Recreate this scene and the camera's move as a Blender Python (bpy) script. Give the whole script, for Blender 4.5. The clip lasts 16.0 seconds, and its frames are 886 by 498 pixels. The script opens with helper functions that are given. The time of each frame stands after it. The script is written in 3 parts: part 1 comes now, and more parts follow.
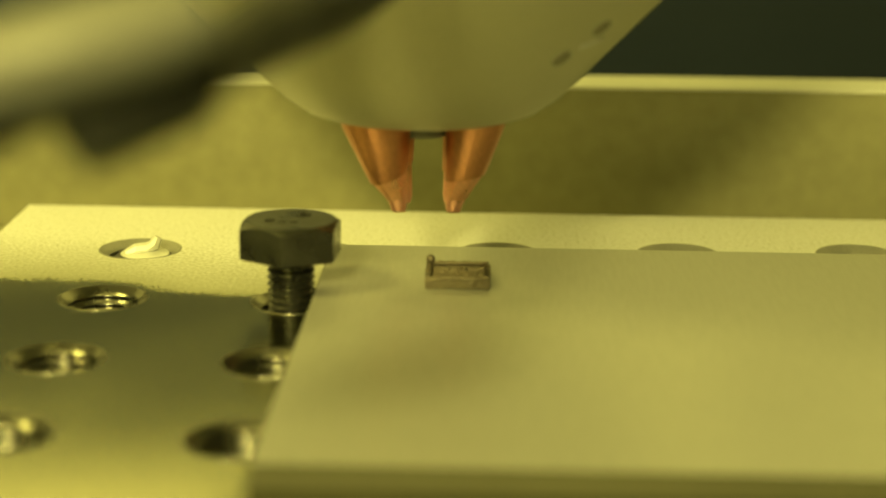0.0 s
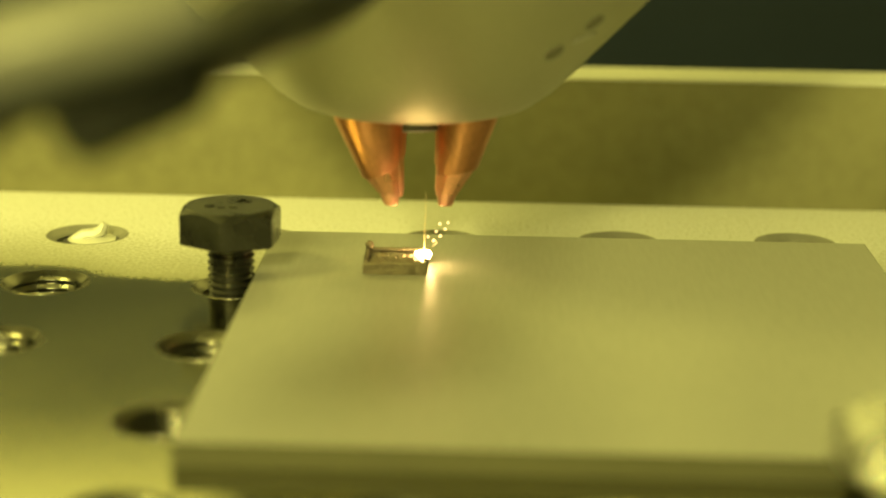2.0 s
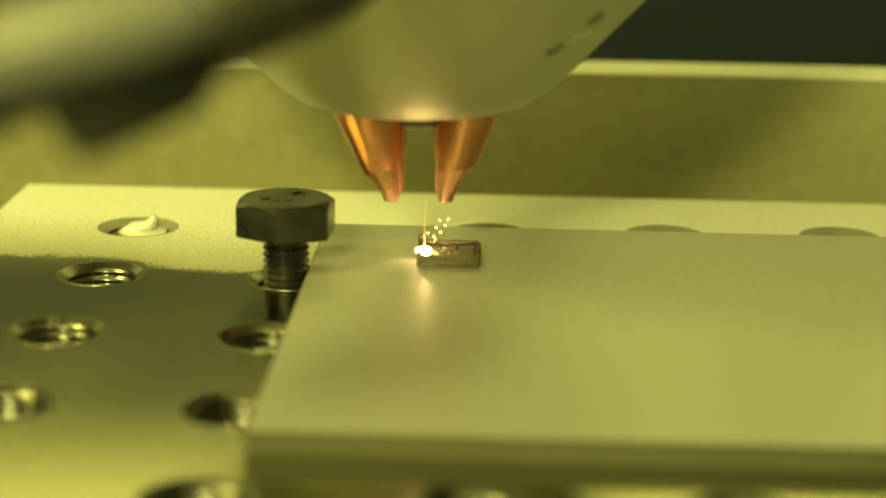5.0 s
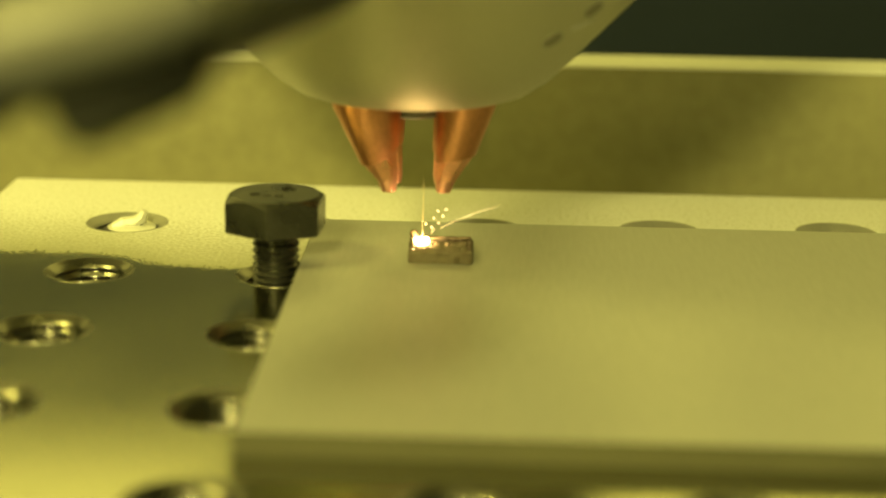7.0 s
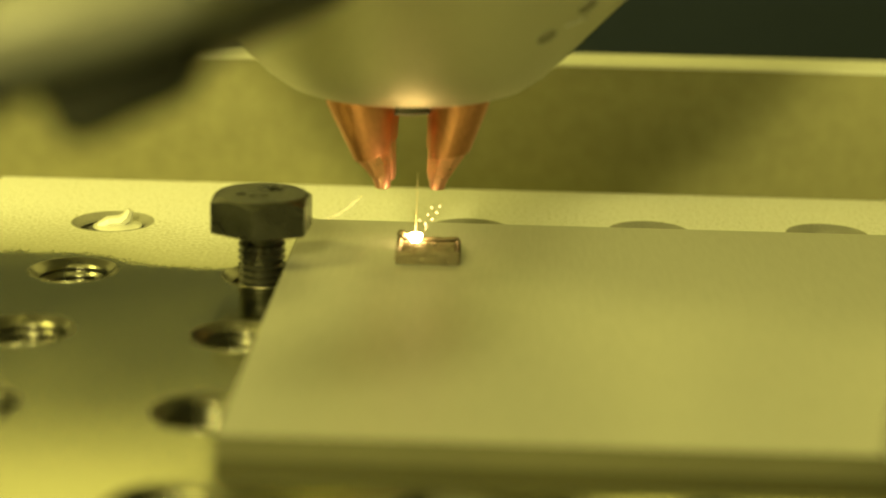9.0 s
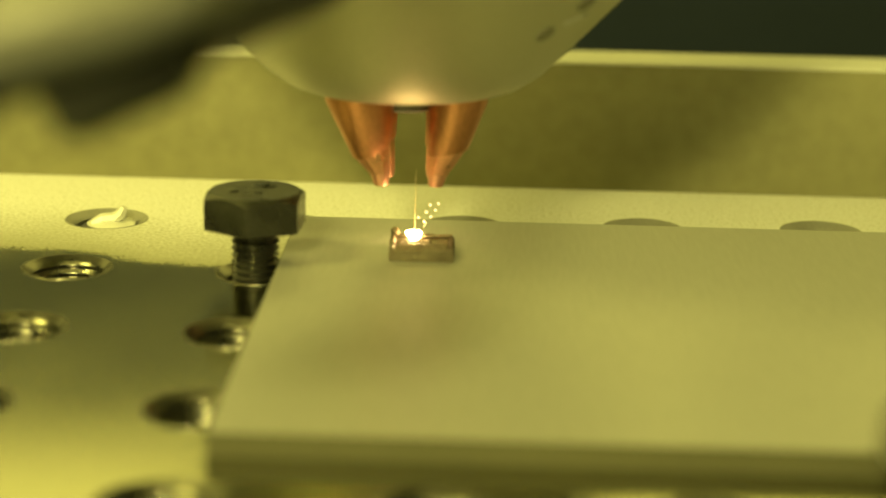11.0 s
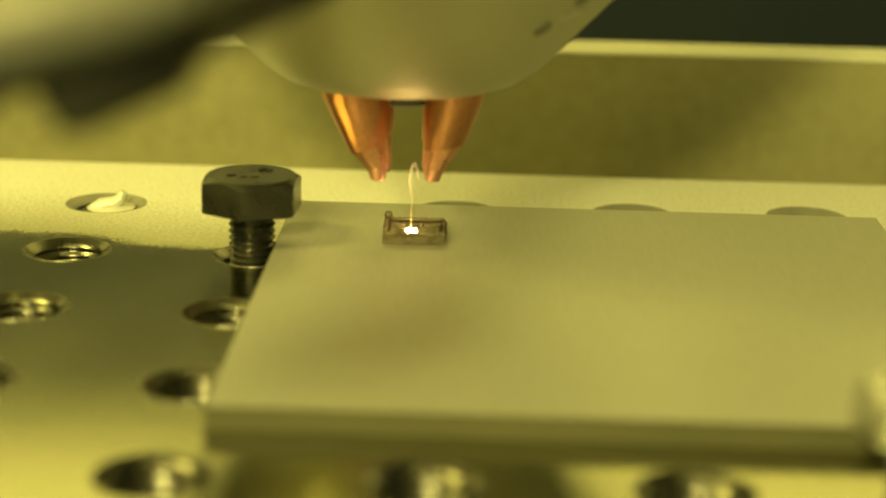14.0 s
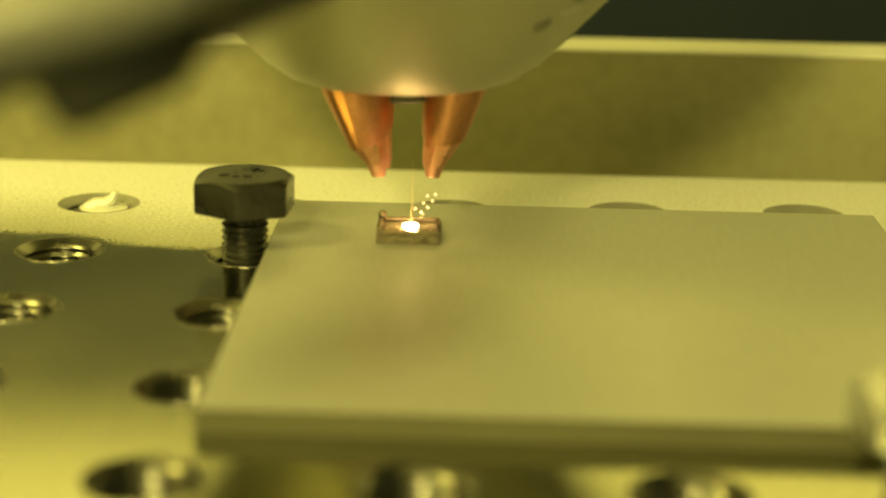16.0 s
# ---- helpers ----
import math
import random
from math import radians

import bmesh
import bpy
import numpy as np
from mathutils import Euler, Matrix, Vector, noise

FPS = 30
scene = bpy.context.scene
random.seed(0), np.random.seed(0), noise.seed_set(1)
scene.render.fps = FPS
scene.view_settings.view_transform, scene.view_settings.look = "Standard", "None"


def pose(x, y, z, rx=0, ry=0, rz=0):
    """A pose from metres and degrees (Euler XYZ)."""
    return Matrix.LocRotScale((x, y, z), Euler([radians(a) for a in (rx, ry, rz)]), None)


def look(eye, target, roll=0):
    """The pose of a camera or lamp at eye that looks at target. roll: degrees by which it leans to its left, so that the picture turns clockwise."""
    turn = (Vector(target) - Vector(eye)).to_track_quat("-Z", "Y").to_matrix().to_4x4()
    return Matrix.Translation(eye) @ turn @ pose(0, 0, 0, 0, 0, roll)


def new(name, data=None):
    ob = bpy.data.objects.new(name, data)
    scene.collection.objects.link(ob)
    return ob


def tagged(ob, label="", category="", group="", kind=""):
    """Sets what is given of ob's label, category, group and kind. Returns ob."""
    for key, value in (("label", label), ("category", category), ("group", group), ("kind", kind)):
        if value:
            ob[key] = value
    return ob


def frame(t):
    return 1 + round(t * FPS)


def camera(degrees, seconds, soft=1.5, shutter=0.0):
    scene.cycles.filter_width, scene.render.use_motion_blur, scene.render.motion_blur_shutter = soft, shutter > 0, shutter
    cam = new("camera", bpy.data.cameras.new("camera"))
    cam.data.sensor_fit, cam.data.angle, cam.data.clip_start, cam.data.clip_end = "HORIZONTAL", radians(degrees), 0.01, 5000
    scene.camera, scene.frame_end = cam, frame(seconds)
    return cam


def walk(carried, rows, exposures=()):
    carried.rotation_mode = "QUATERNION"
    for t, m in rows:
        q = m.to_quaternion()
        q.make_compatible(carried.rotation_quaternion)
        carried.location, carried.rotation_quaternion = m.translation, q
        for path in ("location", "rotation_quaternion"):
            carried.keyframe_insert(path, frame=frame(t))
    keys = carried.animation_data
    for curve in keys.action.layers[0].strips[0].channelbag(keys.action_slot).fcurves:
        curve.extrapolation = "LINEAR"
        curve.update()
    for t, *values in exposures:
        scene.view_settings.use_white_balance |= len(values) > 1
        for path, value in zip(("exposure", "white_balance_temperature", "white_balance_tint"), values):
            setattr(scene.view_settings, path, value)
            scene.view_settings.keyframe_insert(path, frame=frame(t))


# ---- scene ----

MM = 0.001

# camera: stands still at 70 mm over the table and drifts a little in its aim
cam = camera(26.73, 16.0, soft=1.8)
cam.data.dof.use_dof = True
cam.data.dof.focus_distance = 0.266
cam.data.dof.aperture_fstop = 12.5
AIM = [
    (0.0, 0.0, -14.7, -0.53), (0.5, -0.03, -14.7, -0.6), (1.0, -0.03, -14.72, -0.69), (1.5, -0.12, -14.77, -0.77),
    (2.0, -0.18, -14.89, -0.82), (2.5, -0.16, -14.94, -0.87), (3.0, -0.15, -15.0, -0.9), (3.5, -0.15, -15.0, -0.91),
    (4.0, -0.13, -14.99, -0.91), (6.5, -0.2, -15.15, -0.93), (7.0, -0.2, -15.29, -0.99), (7.5, -0.38, -15.33, -1.09),
    (8.0, -0.38, -15.34, -1.16), (8.5, -0.35, -15.43, -1.18), (9.0, -0.35, -15.39, -1.19), (11.5, -0.42, -15.48, -1.21),
    (12.0, -0.49, -15.47, -1.28), (12.5, -0.43, -15.62, -1.33), (13.0, -0.45, -15.63, -1.34), (13.5, -0.48, -15.58, -1.31),
    (14.0, -0.47, -15.63, -1.32), (14.5, -0.48, -15.64, -1.34), (15.0, -0.57, -15.78, -1.29), (15.5, -0.39, -15.78, -1.2),
    (16.0, -0.5, -15.75, -1.14),
]
# the white balance turns greener for a while
TINT = [(0.0, 0.0, 6500, 10), (1.0, 0.0, 6500, 10), (2.3, 0.0, 6250, 4), (4.2, 0.0, 6120, 0), (6.4, 0.0, 6350, 6.5), (7.0, 0.0, 6450, 9), (8.0, 0.0, 6350, 7), (9.2, 0.0, 6400, 8), (11.9, 0.0, 6400, 7.5), (12.6, 0.0, 6500, 10), (16.0, 0.0, 6600, 12)]
walk(cam, [(t, pose(0, 0, 70 * MM, 90 + pitch, roll, yaw)) for t, yaw, pitch, roll in AIM], TINT)

# the table's travel in millimetres: seconds, x, y
TRAVEL = [
    (0.0, 0.0, 0.0), (0.5, -0.1, 0.21), (1.0, -2.31, 0.0), (1.5, -6.65, 0.29), (2.0, -7.23, 3.66), (2.5, -6.9, 7.79),
    (3.0, -2.58, 7.62), (3.5, 0.46, 6.27), (4.0, 0.34, 1.66), (4.25, 0.2, 0.5), (4.8, 0.0, 4.0), (5.35, -0.2, 8.0), (5.9, -0.5, 4.2),
    (6.5, -0.76, 0.1), (7.0, -0.89, 3.0), (7.5, -0.56, 7.82), (8.0, -1.13, 5.5), (8.5, -1.32, 0.72), (9.0, -1.72, 0.93),
    (9.3, -1.75, 3.6), (9.85, -1.7, 8.0), (10.4, -2.1, 4.6), (10.95, -2.4, 0.9), (11.5, -2.41, 4.2), (12.0, -2.17, 8.17),
    (12.5, -2.7, 5.52), (13.0, -2.96, 0.94), (13.5, -3.15, 2.38), (14.0, -2.9, 6.8), (14.5, -3.31, 6.98), (15.0, -3.59, 2.61),
    (15.5, -4.05, 0.81), (16.0, -3.77, 5.02),
]
TURN = -2.2           # the table's turn against the camera, degrees
PITCH = 26.0          # hole spacing, mm
HOLE = (-18.9, 238.4)  # the hole that holds the bolt, mm
SPOT = (-0.86, 243.7)  # where the beam meets the work, mm
SPOT_Z = 4.3
PLATE_TOP = 2.7

# ---- light ----
YELLOW = (1.0, 0.86, 0.155)


def area_lamp(name, eye, target, size_x, size_y, watts, colour=YELLOW):
    data = bpy.data.lights.new(name, "AREA")
    data.shape, data.size, data.size_y, data.energy, data.color = "RECTANGLE", size_x, size_y, watts, colour
    ob = new(name, data)
    ob.matrix_world = look(eye, target)
    return ob


area_lamp("lamp_back", (0.0, 0.60, 0.318), (0.0, 0.0, 0.318), 0.9, 0.30, 1.5)
area_lamp("lamp_ceiling", (-0.38, 0.12, 0.40), (0.0, 0.24, 0.0), 0.12, 0.12, 2.3)
area_lamp("lamp_ceiling", (-0.05, 0.02, 0.58), (0.0, 0.24, 0.0), 0.6, 0.4, 0.95)
area_lamp("lamp_front", (-0.235, -0.38, 0.20), (-0.1, 0.30, 0.06), 0.42, 0.22, 0.35, (1.0, 0.87, 0.26))
area_lamp("lamp_front", (0.19, -0.38, 0.19), (0.1, 0.30, 0.06), 0.42, 0.22, 0.6, (1.0, 0.87, 0.2))
area_lamp("lamp_key", (-0.12, -0.24, 0.265), (0.0, 0.25, 0.0), 0.06, 0.06, 2.7, (1.0, 0.88, 0.22))

world = bpy.data.worlds.new("world")
scene.world = world
world.use_nodes = True
world.node_tree.nodes["Background"].inputs[0].default_value = (0.5, 0.44, 0.12, 1)
world.node_tree.nodes["Background"].inputs[1].default_value = 0.1


# ---- materials ----
def material(name, base, rough=0.5, metal=0.0, spread=0.12, scale=400.0, bump=0.05, fine=2500.0, rough_spread=0.1, stretch=(1, 1, 1), glow=0.0, glow_colour=(1, 1, 1)):
    """Base colour varied by two noises, roughness varied by the larger one, fine relief."""
    m = bpy.data.materials.new(name)
    m.use_nodes = True
    nodes, links = m.node_tree.nodes, m.node_tree.links
    shader = nodes["Principled BSDF"]
    coord = nodes.new("ShaderNodeTexCoord")
    mapping = nodes.new("ShaderNodeMapping")
    mapping.inputs["Scale"].default_value = stretch
    links.new(coord.outputs["Object"], mapping.inputs["Vector"])
    large, small = nodes.new("ShaderNodeTexNoise"), nodes.new("ShaderNodeTexNoise")
    large.inputs["Scale"].default_value, large.inputs["Detail"].default_value = scale * 0.25, 6
    small.inputs["Scale"].default_value, small.inputs["Detail"].default_value = fine, 3
    for n in (large, small):
        links.new(mapping.outputs["Vector"], n.inputs["Vector"])
    ramp = nodes.new("ShaderNodeMapRange")
    ramp.interpolation_type = "SMOOTHSTEP"
    ramp.inputs["From Min"].default_value, ramp.inputs["From Max"].default_value = 0.3, 0.7
    ramp.inputs["To Min"].default_value, ramp.inputs["To Max"].default_value = 1 - spread, 1 + spread
    add = nodes.new("ShaderNodeMath")
    add.operation = "MULTIPLY_ADD"
    add.inputs[1].default_value, add.inputs[2].default_value = 0.4, 0.0
    links.new(small.outputs["Fac"], add.inputs[0])
    mix = nodes.new("ShaderNodeMath")
    mix.operation = "MULTIPLY_ADD"
    mix.inputs[1].default_value = 0.6
    links.new(large.outputs["Fac"], mix.inputs[0])
    links.new(add.outputs[0], mix.inputs[2])
    links.new(mix.outputs[0], ramp.inputs["Value"])
    tint = nodes.new("ShaderNodeVectorMath")
    tint.operation = "SCALE"
    tint.inputs[0].default_value = base
    links.new(ramp.outputs["Result"], tint.inputs["Scale"])
    links.new(tint.outputs["Vector"], shader.inputs["Base Color"])
    r = nodes.new("ShaderNodeMapRange")
    r.interpolation_type = "SMOOTHSTEP"
    r.inputs["From Min"].default_value, r.inputs["From Max"].default_value = 0.3, 0.7
    r.inputs["To Min"].default_value, r.inputs["To Max"].default_value = max(0.03, rough - rough_spread), min(1, rough + rough_spread)
    links.new(large.outputs["Fac"], r.inputs["Value"])
    links.new(r.outputs["Result"], shader.inputs["Roughness"])
    shader.inputs["Metallic"].default_value = metal
    if bump:
        b = nodes.new("ShaderNodeBump")
        b.inputs["Strength"].default_value, b.inputs["Distance"].default_value = bump, 0.0002
        links.new(small.outputs["Fac"], b.inputs["Height"])
        links.new(b.outputs["Normal"], shader.inputs["Normal"])
    if glow:
        shader.inputs["Emission Color"].default_value = (*glow_colour, 1)
        shader.inputs["Emission Strength"].default_value = glow
    return m


STEEL = material("table_steel", (0.41, 0.405, 0.29), 0.135, 1.0, 0.12, 60, 0.12, 1200, 0.03)
PLATE = material("plate_steel", (0.42, 0.42, 0.405), 0.45, 0.36, 0.07, 120, 0.06, 1500, 0.05, (1, 0.12, 1))


def soot_and_shade(mat, x, y, radius, depth):
    """Darkens the base colour in an uneven patch round a place on the plate (mm): smoke dirt, once the bolt's shadow.
    """
    nodes, links = mat.node_tree.nodes, mat.node_tree.links
    shader = nodes["Principled BSDF"]
    before = shader.inputs["Base Color"].links[0].from_socket
    coord, move, ruffle = nodes.new("ShaderNodeTexCoord"), nodes.new("ShaderNodeMapping"), nodes.new("ShaderNodeTexNoise")
    move.inputs["Location"].default_value = (-x * MM, -y * MM, 0)
    links.new(coord.outputs["Object"], move.inputs["Vector"])
    links.new(coord.outputs["Object"], ruffle.inputs["Vector"])
    ruffle.inputs["Scale"].default_value, ruffle.inputs["Detail"].default_value = 160, 3
    far = nodes.new("ShaderNodeVectorMath")
    far.operation = "LENGTH"
    links.new(move.outputs["Vector"], far.inputs[0])
    rough = nodes.new("ShaderNodeMath")
    rough.operation = "MULTIPLY_ADD"
    rough.inputs[1].default_value = radius * MM * 0.7
    links.new(ruffle.outputs["Fac"], rough.inputs[0])
    links.new(far.outputs["Value"], rough.inputs[2])
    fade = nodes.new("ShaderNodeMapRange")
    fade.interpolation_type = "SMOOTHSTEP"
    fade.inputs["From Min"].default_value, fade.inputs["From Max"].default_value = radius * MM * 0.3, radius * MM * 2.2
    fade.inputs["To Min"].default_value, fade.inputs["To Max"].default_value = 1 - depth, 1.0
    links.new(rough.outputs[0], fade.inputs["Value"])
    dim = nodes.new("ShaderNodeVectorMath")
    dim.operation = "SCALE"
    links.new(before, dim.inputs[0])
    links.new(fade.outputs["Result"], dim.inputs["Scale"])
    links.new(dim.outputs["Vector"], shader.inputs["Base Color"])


def dusty(mat, edge, rough, grain):
    """A matt film of metal powder behind an uneven line across the table (mm from the bolt's hole)."""
    nodes, links = mat.node_tree.nodes, mat.node_tree.links
    shader = nodes["Principled BSDF"]
    coord, split, ruffle, speck = nodes.new("ShaderNodeTexCoord"), nodes.new("ShaderNodeSeparateXYZ"), nodes.new("ShaderNodeTexNoise"), nodes.new("ShaderNodeTexNoise")
    links.new(coord.outputs["Object"], split.inputs["Vector"])
    for n, size, detail in ((ruffle, 110, 5), (speck, 1700, 3)):
        links.new(coord.outputs["Object"], n.inputs["Vector"])
        n.inputs["Scale"].default_value, n.inputs["Detail"].default_value = size, detail
    # on the free side the line is set back to paint where light ends
    slant = nodes.new("ShaderNodeMapRange")
    slant.interpolation_type = "SMOOTHSTEP"
    for key, value in (("From Min", -30 * MM), ("From Max", -12 * MM), ("To Min", -(edge + 5.5) * MM), ("To Max", -edge * MM)):
        slant.inputs[key].default_value = value
    links.new(split.outputs["X"], slant.inputs["Value"])
    total = nodes.new("ShaderNodeMath")
    links.new(split.outputs["Y"], total.inputs[0])
    links.new(slant.outputs["Result"], total.inputs[1])
    wavy = nodes.new("ShaderNodeMath")
    wavy.operation = "MULTIPLY_ADD"
    wavy.inputs[1].default_value = 5 * MM
    links.new(ruffle.outputs["Fac"], wavy.inputs[0])
    links.new(total.outputs[0], wavy.inputs[2])
    ragged = nodes.new("ShaderNodeMath")
    ragged.operation = "MULTIPLY_ADD"
    ragged.inputs[1].default_value = 5 * MM
    links.new(speck.outputs["Fac"], ragged.inputs[0])
    links.new(wavy.outputs[0], ragged.inputs[2])
    mask = nodes.new("ShaderNodeMapRange")
    mask.interpolation_type = "SMOOTHSTEP"
    for key, value in (("From Min", 4.0 * MM), ("From Max", 8.0 * MM), ("To Min", 0.0), ("To Max", 1.0)):
        mask.inputs[key].default_value = value
    links.new(ragged.outputs[0], mask.inputs["Value"])
    thick = nodes.new("ShaderNodeMapRange")
    for key, value in (("From Min", edge * MM), ("From Max", (edge + 27) * MM), ("To Min", 0.12), ("To Max", 1.0)):
        thick.inputs[key].default_value = value
    links.new(wavy.outputs[0], thick.inputs["Value"])
    film = nodes.new("ShaderNodeMath")
    film.operation = "MULTIPLY"
    links.new(mask.outputs["Result"], film.inputs[0])
    links.new(thick.outputs["Result"], film.inputs[1])
    grit = nodes.new("ShaderNodeMapRange")
    for key, value in (("From Min", 0.35), ("From Max", 0.65), ("To Min", 0.6), ("To Max", 1.4)):
        grit.inputs[key].default_value = value
    links.new(speck.outputs["Fac"], grit.inputs["Value"])
    cover = nodes.new("ShaderNodeMath")
    cover.operation, cover.use_clamp = "MULTIPLY", True
    links.new(film.outputs[0], cover.inputs[0])
    links.new(grit.outputs["Result"], cover.inputs[1])
    for socket, value in (("Roughness", rough), ("Metallic", 0.1)):
        blend = nodes.new("ShaderNodeMix")
        links.new((mask if socket == "Roughness" else cover).outputs[0], blend.inputs["Factor"])
        was = shader.inputs[socket]
        if was.links:
            links.new(was.links[0].from_socket, blend.inputs["A"])
        else:
            blend.inputs["A"].default_value = was.default_value
        blend.inputs["B"].default_value = value
        links.new(blend.outputs["Result"], was)
    pale = nodes.new("ShaderNodeMix")
    pale.data_type = "RGBA"
    sockets = [p for p in pale.inputs if p.type == "RGBA"]
    links.new(cover.outputs[0], pale.inputs[0])
    links.new(shader.inputs["Base Color"].links[0].from_socket, sockets[0])
    sockets[1].default_value = (0.84, 0.84, 0.86, 1)
    links.new([p for p in pale.outputs if p.type == "RGBA"][0], shader.inputs["Base Color"])
    relief = nodes.new("ShaderNodeBump")
    relief.inputs["Distance"].default_value = 0.0004
    force = nodes.new("ShaderNodeMath")
    force.operation = "MULTIPLY"
    force.inputs[1].default_value = grain
    links.new(mask.outputs["Result"], force.inputs[0])
    links.new(force.outputs[0], relief.inputs["Strength"])
    links.new(speck.outputs["Fac"], relief.inputs["Height"])
    links.new(shader.inputs["Normal"].links[0].from_socket, relief.inputs["Normal"])
    links.new(relief.outputs["Normal"], shader.inputs["Normal"])


dusty(STEEL, 2.5, 0.42, 0.6)
soot_and_shade(PLATE, 17.2, 63.5, 9.0, 0.2)
soot_and_shade(PLATE, 15.0, 59.0, 4.0, 0.12)
soot_and_shade(PLATE, 26.0, 59.5, 4.0, 0.12)
# the bolt's shadow on the plate's corner, painted into the colour
soot_and_shade(PLATE, 2.5, 81.5, 9.0, 0.38)
FENCE = material("fence_steel", (0.30, 0.29, 0.17), 0.5, 0.25, 0.14, 60, 0.015, 300, 0.06)
INSERT = material("insert_steel", (0.18, 0.176, 0.15), 0.3, 1.0, 0.10, 500, 0.05, 3000, 0.05)
DUSTY_INSERT = material("dusty_insert_steel", (0.30, 0.295, 0.26), 0.55, 0.3, 0.15, 500, 0.2, 3000, 0.05)
OXIDE = material("bolt_steel", (0.08, 0.08, 0.073), 0.31, 0.85, 0.35, 700, 0.12, 4000, 0.08)
COPPER = material("copper", (0.60, 0.29, 0.165), 0.42, 1.0, 0.16, 500, 0.06, 3000, 0.06, (1, 1, 0.3))
HEADMETAL = material("head_aluminium", (0.46, 0.455, 0.36), 0.45, 0.9, 0.12, 120, 0.05, 3000, 0.06)
COPPER_CUT = material("cut_copper", (0.86, 0.46, 0.31), 0.33, 1.0, 0.2, 700, 0.1, 3000, 0.08)
TIP = material("bare_copper", (0.93, 0.50, 0.40), 0.42, 1.0, 0.1, 500, 0.05, 3000, 0.06)
DARK = material("recess_shade", (0.17, 0.165, 0.13), 0.6, 0.0, 0.2)
RUBBER = material("hose_rubber", (0.022, 0.022, 0.018), 0.55, 0.0, 0.2)
FITTING = material("fitting_metal", (0.165, 0.165, 0.15), 0.55, 0.2, 0.08)
DEPOSIT = material("deposit_metal", (0.165, 0.14, 0.10), 0.42, 0.7, 0.3, 3000, 0.5, 9000, 0.12)
PLATE_EDGE = material("plate_shaded_edge", (0.085, 0.083, 0.05), 0.65, 0.0, 0.12, 200, 0.15, 2000, 0.06)
ZINC = material("bolt_zinc", (0.62, 0.62, 0.60), 0.3, 0.85, 0.15, 500, 0.1, 3000, 0.06)
LIT_TOP = material("lit_fence_top", (0.88, 0.88, 0.84), 0.45, 0.1, 0.06, 60, 0.05, 900)
CHIP = material("chip_metal", (0.75, 0.75, 0.72), 0.4, 0.4, 0.08)
WALLPAINT = material("enclosure_paint", (0.044, 0.064, 0.115), 0.5, 0.0, 0.2, 20, 0.02, 300)
WHITE_HOT = material("molten_metal", (1.0, 0.8, 0.5), 0.3, 0.0, 0.0, glow=180.0, glow_colour=(1.0, 0.62, 0.22))
RED_HOT = material("red_hot_metal", (0.5, 0.2, 0.1), 0.4, 0.0, 0.0, glow=2.4, glow_colour=(1.0, 0.34, 0.14))
SPARK = material("spark_glow", (1.0, 0.8, 0.5), 0.3, 0.0, 0.0, glow=3.5, glow_colour=(1.0, 0.66, 0.28))
PLUME = material("plume_glow", (1.0, 0.8, 0.5), 0.3, 0.0, 0.0, glow=0.16, glow_colour=(1.0, 0.6, 0.25))


# ---- builders (all in millimetres) ----
def part(name, bm, mat, parent=None, label="", smooth=False):
    bmesh.ops.scale(bm, vec=(MM, MM, MM), verts=bm.verts)
    bmesh.ops.recalc_face_normals(bm, faces=bm.faces)
    mesh = bpy.data.meshes.new(name)
    bm.to_mesh(mesh)
    bm.free()
    mesh.materials.append(mat)
    if smooth:
        mesh.polygons.foreach_set("use_smooth", [True] * len(mesh.polygons))
        mesh.set_sharp_from_angle(angle=radians(35))
    ob = new(name, mesh)
    ob.parent = parent
    return tagged(ob, label=label)


def empty(name, m, label, category, **tags):
    ob = new(name)
    ob.empty_display_size = 0.005
    ob.matrix_basis = m
    return tagged(ob, label=label, category=category, **tags)


def at_mm(x, y, z=0.0, rx=0, ry=0, rz=0):
    return pose(x * MM, y * MM, z * MM, rx, ry, rz)


def box(x0, x1, y0, y1, z0, z1, bevel=0.0, segments=2, bm=None):
    bm = bm or bmesh.new()
    made = bmesh.ops.create_cube(bm, size=1.0)["verts"]
    for v in made:
        v.co = Vector(((x0 + x1) / 2 + v.co.x * (x1 - x0), (y0 + y1) / 2 + v.co.y * (y1 - y0), (z0 + z1) / 2 + v.co.z * (z1 - z0)))
    if bevel:
        edges = {e for v in made for e in v.link_edges}
        bmesh.ops.bevel(bm, geom=list(edges), offset=bevel, segments=segments, profile=0.5, affect="EDGES")
    return bm


def revolve(profile, segments=48, bm=None, cap=True):
    """A body turned about z from (radius, height) pairs."""
    bm = bm or bmesh.new()
    rings = []
    for r, z in profile:
        rings.append([bm.verts.new((r * math.cos(2 * math.pi * k / segments), r * math.sin(2 * math.pi * k / segments), z)) for k in range(segments)])
    for a, b in zip(rings, rings[1:]):
        for k in range(segments):
            n = (k + 1) % segments
            bm.faces.new((a[k], a[n], b[n], b[k]))
    if cap:
        bm.faces.new(rings[0])
        bm.faces.new(rings[-1])
    return bm


